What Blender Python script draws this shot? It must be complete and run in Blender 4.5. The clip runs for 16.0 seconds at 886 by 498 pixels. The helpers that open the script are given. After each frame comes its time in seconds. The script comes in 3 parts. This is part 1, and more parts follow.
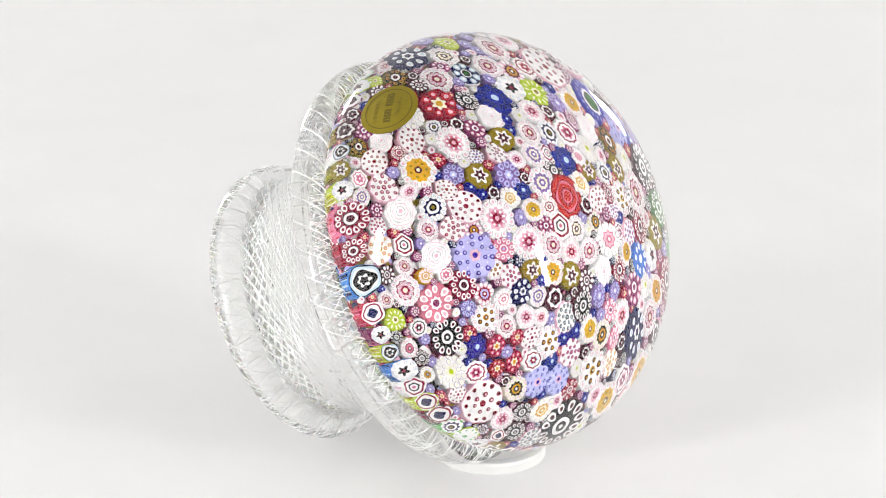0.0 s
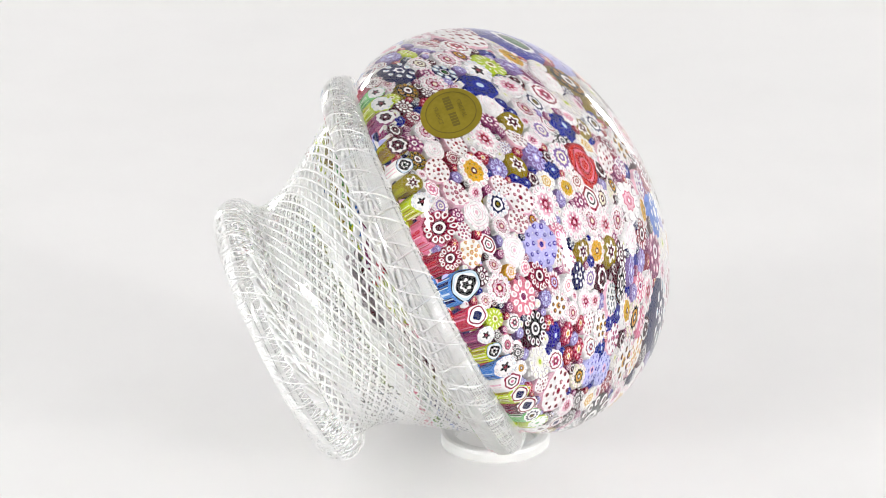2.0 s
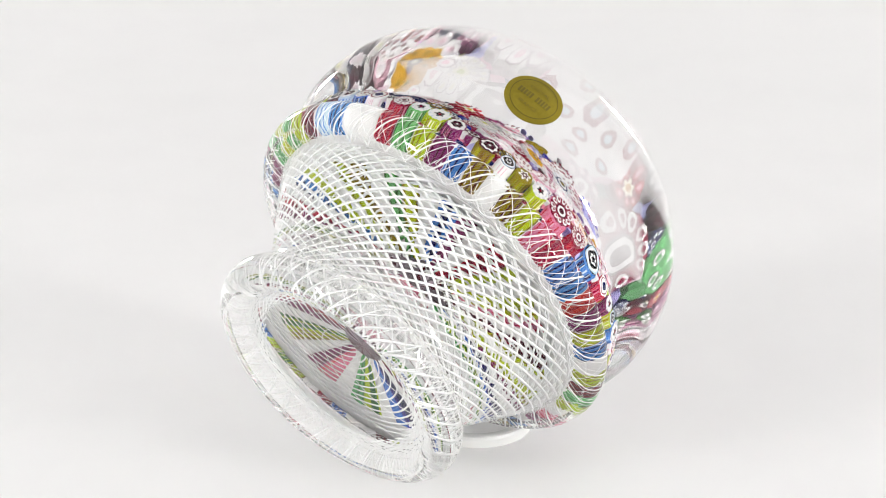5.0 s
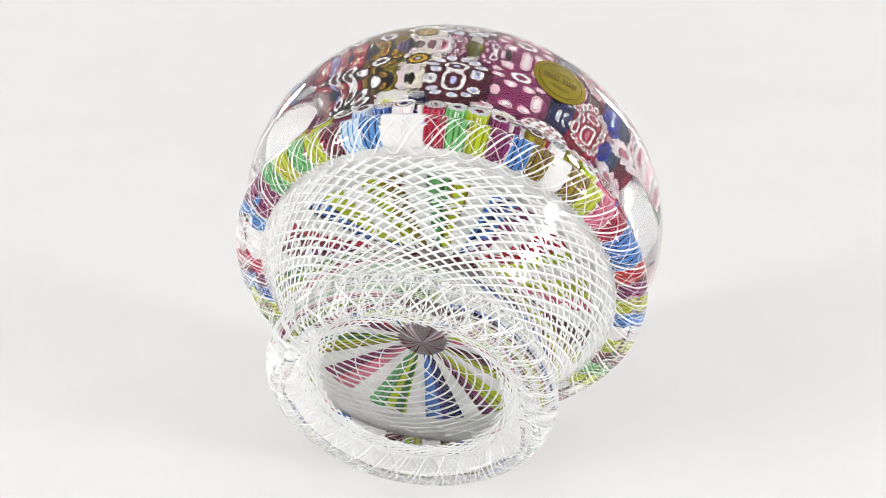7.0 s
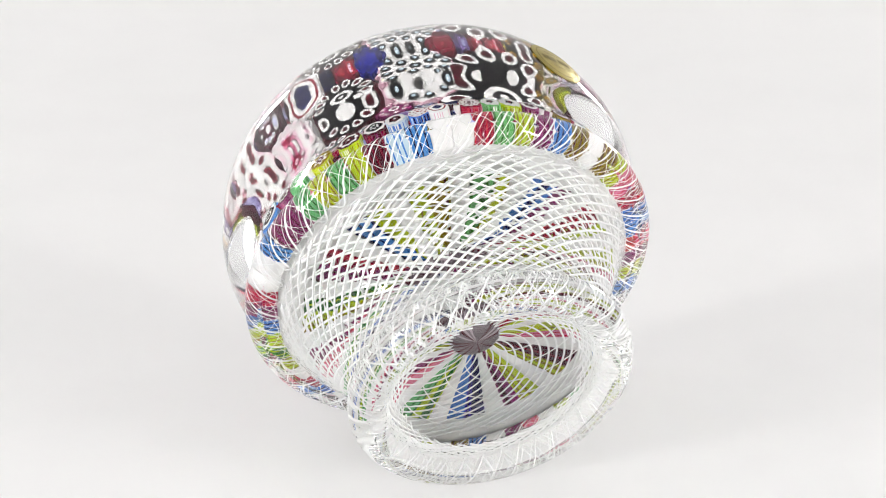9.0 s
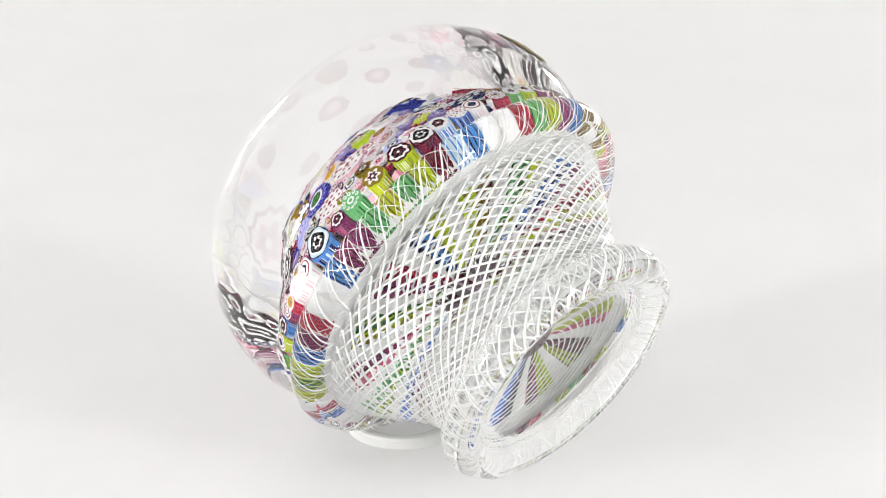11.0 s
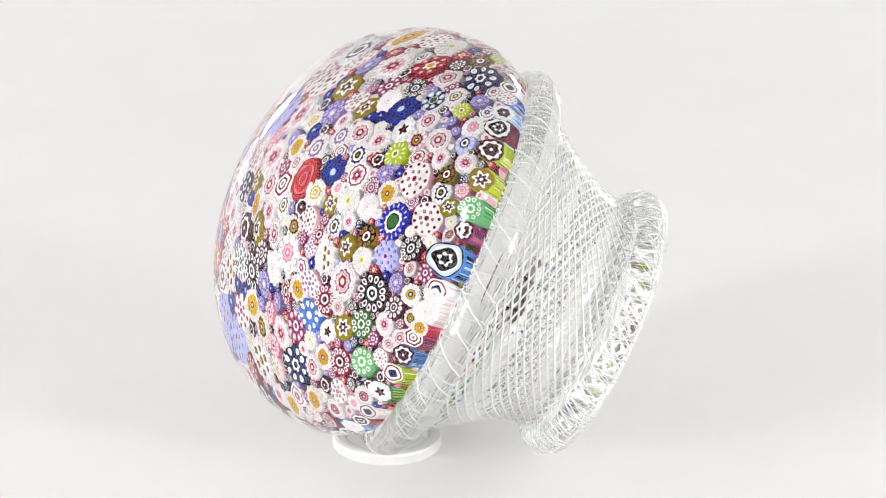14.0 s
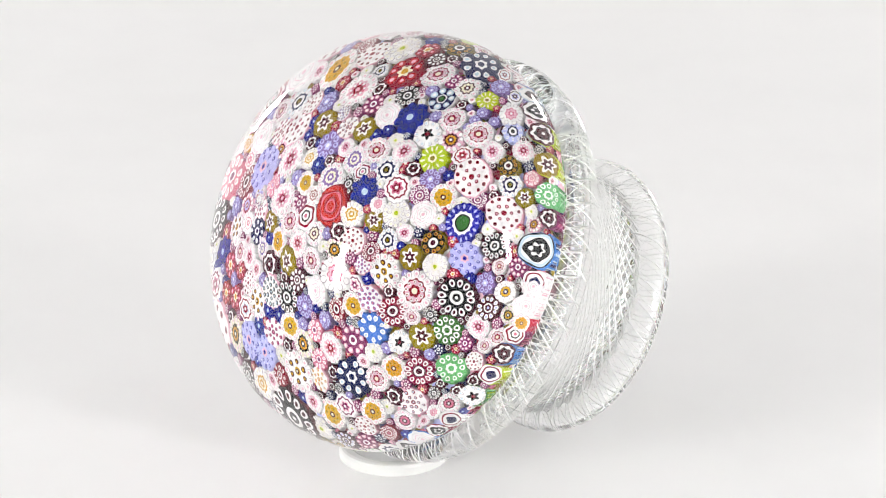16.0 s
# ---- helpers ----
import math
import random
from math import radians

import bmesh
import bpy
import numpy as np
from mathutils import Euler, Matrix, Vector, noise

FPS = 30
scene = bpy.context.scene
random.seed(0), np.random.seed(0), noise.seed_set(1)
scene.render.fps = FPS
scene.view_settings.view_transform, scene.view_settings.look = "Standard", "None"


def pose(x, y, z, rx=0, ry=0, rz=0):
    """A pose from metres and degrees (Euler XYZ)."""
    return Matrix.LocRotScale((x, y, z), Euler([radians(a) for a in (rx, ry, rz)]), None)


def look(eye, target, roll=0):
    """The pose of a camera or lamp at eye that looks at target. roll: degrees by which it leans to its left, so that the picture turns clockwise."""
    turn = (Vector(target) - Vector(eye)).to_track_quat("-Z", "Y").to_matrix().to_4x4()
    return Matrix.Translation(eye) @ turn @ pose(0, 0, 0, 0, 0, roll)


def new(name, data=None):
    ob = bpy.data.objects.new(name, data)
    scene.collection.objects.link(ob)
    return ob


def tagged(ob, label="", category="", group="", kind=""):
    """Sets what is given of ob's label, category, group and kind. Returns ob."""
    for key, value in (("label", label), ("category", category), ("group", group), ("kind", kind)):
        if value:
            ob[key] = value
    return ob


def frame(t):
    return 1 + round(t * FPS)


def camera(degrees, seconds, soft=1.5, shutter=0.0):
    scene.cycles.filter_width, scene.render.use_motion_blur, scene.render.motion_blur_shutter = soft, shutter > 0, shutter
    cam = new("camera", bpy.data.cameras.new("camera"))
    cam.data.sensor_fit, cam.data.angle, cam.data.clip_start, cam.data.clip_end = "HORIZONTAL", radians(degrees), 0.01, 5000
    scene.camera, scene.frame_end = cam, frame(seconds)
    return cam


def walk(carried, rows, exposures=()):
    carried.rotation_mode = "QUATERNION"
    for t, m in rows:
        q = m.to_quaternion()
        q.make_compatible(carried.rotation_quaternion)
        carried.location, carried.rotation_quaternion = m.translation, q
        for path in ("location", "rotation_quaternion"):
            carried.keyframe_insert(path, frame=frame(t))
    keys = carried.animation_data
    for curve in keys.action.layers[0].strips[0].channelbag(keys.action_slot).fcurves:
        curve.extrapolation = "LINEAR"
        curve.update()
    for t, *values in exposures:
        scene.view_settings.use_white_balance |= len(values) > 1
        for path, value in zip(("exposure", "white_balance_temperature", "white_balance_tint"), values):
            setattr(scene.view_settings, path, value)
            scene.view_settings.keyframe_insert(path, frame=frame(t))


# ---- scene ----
cam = camera(14.09, 16.0, soft=0.75)
U = 0.04  # half the paperweight's width
FLOOR = -0.4897 * U
EYE = Vector((0.0085 * U, -15.8385 * U, 6.5849 * U - FLOOR))
PITCH = radians(-20.979)
AIM = EYE + Vector((0, math.cos(PITCH), math.sin(PITCH)))
walk(cam, [(0, look(EYE, AIM)), (16, look(EYE, AIM))], exposures=[(0, -0.52), (16, -0.52)])

# ---- light: unseen white tent with added fill glow, two lamp bars in front and two behind ----
world = bpy.data.worlds.new("world")
scene.world = world
world.use_nodes = True
world.node_tree.nodes["Background"].inputs[0].default_value = (1, 1, 1, 1)
world.node_tree.nodes["Background"].inputs[1].default_value = 0.15
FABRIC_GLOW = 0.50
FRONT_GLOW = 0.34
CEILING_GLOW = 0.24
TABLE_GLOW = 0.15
BAR_GLOW = 150.0
BACK_BAR_GLOW = 95.0


# ---- materials ----
def material(name, colour, rough=0.5, metal=0.0, vary=0.12, scale=600.0, bump=0.0, glow=0.0, spec=0.5, shift=0.0):
    m = bpy.data.materials.new(name)
    m.use_nodes = True
    nt = m.node_tree
    b = nt.nodes["Principled BSDF"]
    b.inputs["Roughness"].default_value = rough
    b.inputs["Metallic"].default_value = metal
    b.inputs["Specular IOR Level"].default_value = spec
    tc = nt.nodes.new("ShaderNodeTexCoord")
    fine = nt.nodes.new("ShaderNodeTexNoise")
    fine.inputs["Scale"].default_value = scale
    fine.inputs["Detail"].default_value = 4
    coarse = nt.nodes.new("ShaderNodeTexNoise")
    coarse.inputs["Scale"].default_value = scale / 9
    nt.links.new(tc.outputs["Object"], fine.inputs["Vector"])
    nt.links.new(tc.outputs["Object"], coarse.inputs["Vector"])
    add = nt.nodes.new("ShaderNodeMath")
    add.operation = "ADD"
    nt.links.new(fine.outputs["Fac"], add.inputs[0])
    nt.links.new(coarse.outputs["Fac"], add.inputs[1])
    span = nt.nodes.new("ShaderNodeMapRange")
    span.inputs["From Min"].default_value = 0.6
    span.inputs["From Max"].default_value = 1.4
    span.inputs["To Min"].default_value = 1 - vary
    span.inputs["To Max"].default_value = 1 + vary * 0.6
    nt.links.new(add.outputs[0], span.inputs["Value"])
    hsv = nt.nodes.new("ShaderNodeHueSaturation")
    hsv.inputs["Color"].default_value = (*colour, 1)
    nt.links.new(span.outputs["Result"], hsv.inputs["Value"])
    if shift:
        info = nt.nodes.new("ShaderNodeObjectInfo")
        hue = nt.nodes.new("ShaderNodeMapRange")
        hue.inputs["To Min"].default_value = 0.5 - shift
        hue.inputs["To Max"].default_value = 0.5 + shift
        nt.links.new(info.outputs["Random"], hue.inputs["Value"])
        nt.links.new(hue.outputs["Result"], hsv.inputs["Hue"])
    nt.links.new(hsv.outputs["Color"], b.inputs["Base Color"])
    if bump:
        bp = nt.nodes.new("ShaderNodeBump")
        bp.inputs["Strength"].default_value = bump
        bp.inputs["Distance"].default_value = 0.0003
        nt.links.new(fine.outputs["Fac"], bp.inputs["Height"])
        nt.links.new(bp.outputs["Normal"], b.inputs["Normal"])
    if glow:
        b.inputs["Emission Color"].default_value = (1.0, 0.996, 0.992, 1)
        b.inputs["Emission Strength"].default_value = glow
    return m


def glass(name, ior, tint=(1, 1, 1), rough=0.0):
    m = bpy.data.materials.new(name)
    m.use_nodes = True
    b = m.node_tree.nodes["Principled BSDF"]
    b.inputs["Base Color"].default_value = (*tint, 1)
    b.inputs["Roughness"].default_value = rough
    b.inputs["IOR"].default_value = ior
    b.inputs["Transmission Weight"].default_value = 1.0
    return m


CRYSTAL = glass("lead_crystal", 1.60)
RIPPLED = glass("rippled_lead_crystal", 1.60)
nodes = RIPPLED.node_tree.nodes
ripple, relief, place = nodes.new("ShaderNodeTexNoise"), nodes.new("ShaderNodeBump"), nodes.new("ShaderNodeTexCoord")
ripple.inputs["Scale"].default_value = 11.0  # over lengths of half the paperweight's width
ripple.inputs["Detail"].default_value = 2.0
relief.inputs["Strength"].default_value = 0.21
relief.inputs["Distance"].default_value = 0.0012
RIPPLED.node_tree.links.new(place.outputs["Object"], ripple.inputs["Vector"])
RIPPLED.node_tree.links.new(ripple.outputs["Fac"], relief.inputs["Height"])
RIPPLED.node_tree.links.new(relief.outputs["Normal"], nodes["Principled BSDF"].inputs["Normal"])
# emission added to the sheet to lift the shade under the paperweight
PAPER = material("white_acrylic_added_glow", (0.78, 0.770, 0.763), 0.45, vary=0.03, scale=40, spec=0.3, glow=TABLE_GLOW)
WHITE = material("white_enamelled_metal", (0.8, 0.8, 0.8), 0.4)
# unseen tent fabrics: their emission is added fill, with no lamps behind them
FABRIC = material("white_fabric_fill_glow", (0.65, 0.65, 0.65), 0.9, vary=0.03, scale=200, glow=FABRIC_GLOW)
CEILING = material("white_ceiling_fabric_fill_glow", (0.5, 0.5, 0.5), 0.9, vary=0.03, scale=200, glow=CEILING_GLOW)
# front emission added to brighten the foot and base
FRONT = material("white_front_fabric_fill_glow", (0.35, 0.35, 0.35), 0.9, vary=0.08, scale=200, glow=FRONT_GLOW)
BAR = material("lamp_bar_diffuser", (0.9, 0.9, 0.9), 0.5, glow=BAR_GLOW)
BACK_BAR = material("back_lamp_bar_diffuser", (0.9, 0.9, 0.9), 0.5, glow=BACK_BAR_GLOW)
RING = material("milky_white_plastic", (0.72, 0.72, 0.70), 0.30, vary=0.04, scale=300)
THREAD = material("white_enamel_thread", (0.92, 0.92, 0.91), 0.35, vary=0.06, scale=40)
GOLD = material("gold_foil", (0.36, 0.28, 0.03), 0.34, metal=0.85, vary=0.16, scale=60, bump=0.08)
GOLD_DARK = material("gold_foil_print", (0.2, 0.15, 0.015), 0.5, metal=0.4, vary=0.1)
COLOURS = {
    "white": (0.86, 0.85, 0.84), "cream": (0.82, 0.78, 0.60), "pink": (0.64, 0.17, 0.28), "rose": (0.78, 0.46, 0.56),
    "crimson": (0.235, 0.005, 0.026), "maroon": (0.058, 0.004, 0.013), "navy": (0.006, 0.007, 0.065), "blue": (0.016, 0.016, 0.30),
    "lavender": (0.47, 0.48, 0.80), "purple": (0.20, 0.12, 0.34), "olive": (0.235, 0.165, 0.006), "gold": (0.62, 0.32, 0.015),
    "lime": (0.44, 0.54, 0.012), "green": (0.030, 0.14, 0.022), "mint": (0.13, 0.44, 0.14), "black": (0.003, 0.0025, 0.0035),
    "sky": (0.055, 0.20, 0.56), "red": (0.50, 0.018, 0.035), "magenta": (0.21, 0.022, 0.11), "ice": (0.52, 0.65, 0.74), "ash": (0.40, 0.33, 0.37),
}
KNOB = material("dusky_mauve_enamel", (0.13, 0.09, 0.11), 0.3, vary=0.7, scale=70)
ENAMEL = {k: material("enamel_" + k, v, 0.4, vary=0.26, scale=8, spec=0.0, shift=0.012) for k, v in COLOURS.items()}


def mottled():
    """Crushed cane ends: small cells of many colours."""
    m = material("crushed_cane_enamel", (0.5, 0.3, 0.35), 0.4, vary=0.2, scale=8, spec=0.0)
    nt = m.node_tree
    cells, ramp, place = nt.nodes.new("ShaderNodeTexVoronoi"), nt.nodes.new("ShaderNodeValToRGB"), nt.nodes.new("ShaderNodeTexCoord")
    cells.inputs["Scale"].default_value = 26.0
    ramp.color_ramp.interpolation = "CONSTANT"
    names = ["white", "maroon", "rose", "crimson", "white", "navy", "pink", "olive", "black", "lavender", "white", "magenta"]
    for i, k in enumerate(names):
        e = ramp.color_ramp.elements[0] if i == 0 else ramp.color_ramp.elements.new(i / len(names))
        e.color = (*COLOURS[k], 1)
    nt.links.new(place.outputs["Object"], cells.inputs["Vector"])
    nt.links.new(cells.outputs["Color"], ramp.inputs["Fac"])
    nt.links.new(ramp.outputs["Color"], nt.nodes["Principled BSDF"].inputs["Base Color"])
    return m


CRUSHED = mottled()


# ---- building helpers ----
def mesh_of(name, verts, faces, mats, index=None, smooth=True):
    me = bpy.data.meshes.new(name)
    me.from_pydata(verts, [], faces)
    for m in mats:
        me.materials.append(m)
    if index is not None:
        me.polygons.foreach_set("material_index", index)
    me.polygons.foreach_set("use_smooth", [smooth] * len(faces))
    me.update()
    return me


def part(name, me, parent, m=None, label=""):
    ob = new(name, me)
    ob.parent = parent
    ob.matrix_basis = m if m is not None else Matrix()
    if label:
        tagged(ob, label)
    return ob


def lathe(profile, n=144, closed=False):
    """Turns (s, r) pairs about z; an r of 0 is a pole."""
    verts, faces, rows = [], [], []
    for s, r in profile:
        if r < 1e-6:
            rows.append([len(verts)] * n)
            verts.append((0, 0, s))
        else:
            rows.append(list(range(len(verts), len(verts) + n)))
            verts += [(r * math.cos(2 * math.pi * i / n), r * math.sin(2 * math.pi * i / n), s) for i in range(n)]
    pairs = list(zip(rows, rows[1:])) + ([(rows[-1], rows[0])] if closed else [])
    for a, b in pairs:
        for i in range(n):
            j = (i + 1) % n
            f = []
            for v in (a[i], a[j], b[j], b[i]):
                if v not in f:
                    f.append(v)
            if len(f) > 2:
                faces.append(f)
    return verts, faces


def tube(points, radius, sides=5, loop=False):
    """A thin rod along points; radius is a number or one for each point."""
    pts = [Vector(p) for p in points]
    n = len(pts)
    verts, faces = [], []
    up = Vector((0.31, 0.17, 0.93))
    for i, p in enumerate(pts):
        a, b = (pts[i - 1], pts[(i + 1) % n]) if loop else (pts[max(0, i - 1)], pts[min(n - 1, i + 1)])
        d = (b - a).normalized()
        x = d.cross(up).normalized()
        y = d.cross(x)
        up = y if y.dot(up) > 0 else -y
        r = radius[i] if isinstance(radius, list) else radius
        for k in range(sides):
            w = 2 * math.pi * k / sides
            verts.append(p + (x * math.cos(w) + y * math.sin(w)) * r)
    for i in range(n if loop else n - 1):
        for k in range(sides):
            l = (k + 1) % sides
            j = (i + 1) % n
            faces.append((i * sides + k, i * sides + l, j * sides + l, j * sides + k))
    if not loop:
        faces += [tuple(range(sides))[::-1], tuple(range((n - 1) * sides, n * sides))]
    return verts, faces


def smooth_curve(knots, steps):
    """Catmull-Rom through (s, r) knots."""
    k = [knots[0]] + list(knots) + [knots[-1]]
    out = []
    for i in range(1, len(k) - 2):
        for j in range(steps):
            t = j / steps
            out.append(tuple(0.5 * (2 * k[i][c] + (k[i + 1][c] - k[i - 1][c]) * t + (2 * k[i - 1][c] - 5 * k[i][c] + 4 * k[i + 1][c] - k[i + 2][c]) * t * t
                                    + (3 * k[i][c] - k[i - 1][c] - 3 * k[i + 1][c] + k[i + 2][c]) * t ** 3) for c in (0, 1)))
    return out + [tuple(knots[-1])]


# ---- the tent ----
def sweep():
    """One white sheet with added glow: the ground, curving up behind."""
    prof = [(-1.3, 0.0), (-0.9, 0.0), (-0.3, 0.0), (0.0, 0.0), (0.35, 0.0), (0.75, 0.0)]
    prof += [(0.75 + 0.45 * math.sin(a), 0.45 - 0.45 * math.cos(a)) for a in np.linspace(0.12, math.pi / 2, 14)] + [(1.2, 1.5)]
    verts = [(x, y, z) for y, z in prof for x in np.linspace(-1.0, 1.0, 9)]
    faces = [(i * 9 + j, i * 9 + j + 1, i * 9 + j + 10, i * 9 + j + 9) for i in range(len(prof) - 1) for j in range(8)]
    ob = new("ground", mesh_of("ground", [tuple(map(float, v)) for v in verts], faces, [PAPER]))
    tagged(ob, "smooth white acrylic sweep of the studio table, with added glow", "ground", kind="structure")


def slab(name, lo, hi, mat, label, category):
    bm = bmesh.new()
    bmesh.ops.create_cube(bm, size=1)
    for v in bm.verts:
        v.co = Vector([lo[c] + (v.co[c] + 0.5) * (hi[c] - lo[c]) for c in range(3)])
    me = bpy.data.meshes.new(name)
    bm.to_mesh(me)
    bm.free()
    me.materials.append(mat)
    return tagged(new(name, me), label, category, kind="structure")


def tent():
    # out of view all round, added to close the place and give fill
    slab("wall_west", (-1.04, -1.3, 0.004), (-1.004, 1.2, 1.5), FABRIC, "unseen white fabric side of a light tent, with added fill glow", "wall")
    slab("wall_east", (1.004, -1.3, 0.004), (1.04, 1.2, 1.5), FABRIC, "unseen white fabric side of a light tent, with added fill glow", "wall")
    slab("wall_south", (-1.0, -1.34, 0.004), (1.0, -1.304, 1.5), FRONT, "unseen white fabric front flap of a light tent, with added fill glow", "wall")
    slab("ceiling", (-1.04, -1.34, 1.504), (1.04, 1.24, 1.54), CEILING, "unseen white fabric roof of a light tent, with added fill glow", "ceiling")


def lamp_bar(azimuth, distance, elevation, height, width, lit):
    """A tall narrow lamp on a thin stand, turned to the middle of the table."""
    a = radians(azimuth)
    x, y = math.sin(a) * distance, -math.cos(a) * distance
    z = 0.02 + distance * math.tan(radians(elevation))
    root = new("lamp_bar")
    root.matrix_basis = Matrix.Translation((x, y, 0)) @ Matrix.Rotation(a, 4, "Z")
    tagged(root, "tall narrow white lamp bar standing on the white sheet", "lamp", "lamp bars round the table")

    def block(name, lo, hi, mat):
        bm = bmesh.new()
        bmesh.ops.create_cube(bm, size=1)
        for v in bm.verts:
            v.co = Vector([lo[c] + (v.co[c] + 0.5) * (hi[c] - lo[c]) for c in range(3)])
        bmesh.ops.bevel(bm, geom=bm.edges[:], offset=0.002, segments=2, affect="EDGES")
        me = bpy.data.meshes.new(name)
        bm.to_mesh(me)
        bm.free()
        me.materials.append(mat)
        return part(name, me, root)

    lo, hi = max(0.03, z - height / 2), z + height / 2
    block("housing", (-width / 2 - 0.004, -0.03, lo - 0.004), (width / 2 + 0.004, -0.004, hi + 0.004), WHITE)
    block("diffuser", (-width / 2, -0.0035, lo), (width / 2, 0.004, hi), lit)
    block("foot", (-0.05, -0.05, 0.0), (0.05, 0.05, 0.012), WHITE)
    block("stem", (-0.006, -0.026, 0.012), (0.006, -0.008, lo - 0.004), WHITE)


# ---- the paperweight, in units of half its width, along its own axis z ----
TILT = radians(25.66)
BODY = Matrix(((-math.sin(TILT), 0, math.cos(TILT), 0.1627), (0, -1, 0, -0.0135), (math.cos(TILT), 0, math.sin(TILT), 0.5567 + 0.4897), (0, 0, 0, 1)))
BODY = Matrix.Scale(U, 4) @ BODY
DOME_S, DOME_H, DOME_P = 0.06, 0.812, 2.1  # its widest place, the height over that, its squareness
TUCK_H = 0.60
GAL_S, GAL_R, GAL_T = -0.270, 0.893, 0.095
FOOT_S, FOOT_R, FOOT_T = -0.983, 0.584, 0.098
WAIST = [(-0.898, 0.605), (-0.83, 0.588), (-0.73, 0.615), (-0.63, 0.672), (-0.53, 0.735), (-0.43, 0.80), (-0.352, 0.850)]
RIM_R, RIM_S, TOP_S, FLOOR_S = 0.90, -0.10, 0.335, -0.225
APEX_S = -0.29


def carpet(r):
    return RIM_S + (TOP_S - RIM_S) * (1 - (r / RIM_R) ** 2)


def dome_point(v):
    c, s = math.cos(v), math.sin(v)
    if v < 0:
        return (DOME_S + TUCK_H * s, c)
    return (DOME_S + DOME_H * s ** (2 / DOME_P), max(0.0, c) ** (2 / DOME_P))


def glass_profile():
    p = [(-1.004, 0.0), (-1.005, 0.25), (-1.007, 0.44), (-1.010, 0.475), (-1.020, 0.498), (-1.045, 0.520), (-1.068, 0.548)]
    p += [(FOOT_S - FOOT_T * math.cos(a), FOOT_R + FOOT_T * math.sin(a)) for a in np.linspace(0.05, 2.55, 22)]
    p += smooth_curve(WAIST, 6)
    p += [(GAL_S - GAL_T * math.cos(a), GAL_R + GAL_T * math.sin(a)) for a in np.linspace(0.55, 2.82, 24)]
    p += [(-0.177, 0.913)]
    p += [dome_point(v) for v in np.linspace(-0.392, math.pi / 2 - 0.01, 80)] + [(DOME_H, 0.0)]
    return p


def glass_body(root):
    v, f = lathe(glass_profile(), 160)
    waist = [1 if WAIST[0][0] < sum(v[i][2] for i in q) / len(q) < WAIST[-1][0] and math.hypot(v[q[0]][0], v[q[0]][1]) > 0.5 else 0 for q in f]
    ob = part("glass_body", mesh_of("glass_body", v, f, [CRYSTAL, RIPPLED], waist), root, BODY, "clear crystal dome, collar and footed base")
    ob.visible_shadow = False  # light reaches the canes through the clear glass
    return ob


def on_waist(profile, s):
    for (s0, r0), (s1, r1) in zip(profile, profile[1:]):
        if s0 <= s <= s1:
            return r0 + (r1 - r0) * (s - s0) / (s1 - s0)
    return profile[0][1] if s < profile[0][0] else profile[-1][1]


def threads(root):
    """Two crossed layers of white threads in the waist, running on under the carpet to its middle."""
    prof = smooth_curve(WAIST, 8)
    for hand, inset, n in ((1, 0.013, 49), (-1, 0.024, 49)):
        pts, a = [], 0.0
        for i in range(33):
            s = -0.933 + 0.575 * i / 32
            r = on_waist(prof, s) - inset
            if i:
                a += hand * 0.575 / 32 / math.tan(radians(31 - 11 * i / 32)) / r
            pts.append((r * math.cos(a), r * math.sin(a), s))
        me = mesh_of("latticino_thread", *tube(pts, 0.0062, 5), [THREAD])
        for k in range(n):
            part("latticino_thread", me, root, BODY @ Matrix.Rotation(2 * math.pi * (k + 0.3 * hand) / n, 4, "Z"))
        pts, a = [], 0.0
        for i in range(13):  # finer ones go on through the foot, drawn in round its flat base
            q = i / 12
            r = 0.596 - inset - 0.150 * q ** 1.3
            pts.append((r * math.cos(a), r * math.sin(a), -0.925 - 0.068 * min(1, 1.6 * q)))
            a -= hand * (0.035 + 0.095 * q)
        me = mesh_of("foot_thread", *tube(pts, [0.0024 + 0.0022 * i / 12 for i in range(13)], 5), [THREAD])
        for k in range(40):
            part("foot_thread", me, root, BODY @ Matrix.Rotation(2 * math.pi * (k + 0.3 * hand) / 40, 4, "Z"))
    for hand, n in ((1, 34), (-1, 12)):
        pts, rad = [], []
        for i in range(37):
            q = i / 36
            r = 0.05 + 0.70 * q
            s = APEX_S - 0.064 - 0.010 * (hand < 0) + 0.07 * (r / 0.62) ** 2
            a = hand * 2.3 * q ** 1.4
            pts.append((r * math.cos(a), r * math.sin(a), s))
            rad.append((0.0040 + 0.003 * q) * (1.0 if hand > 0 else 0.6))
        me = mesh_of("base_thread", *tube(pts, rad, 5), [THREAD])
        for k in range(n):
            part("base_thread", me, root, BODY @ Matrix.Rotation(2 * math.pi * (k + 0.3 * hand) / n, 4, "Z"))


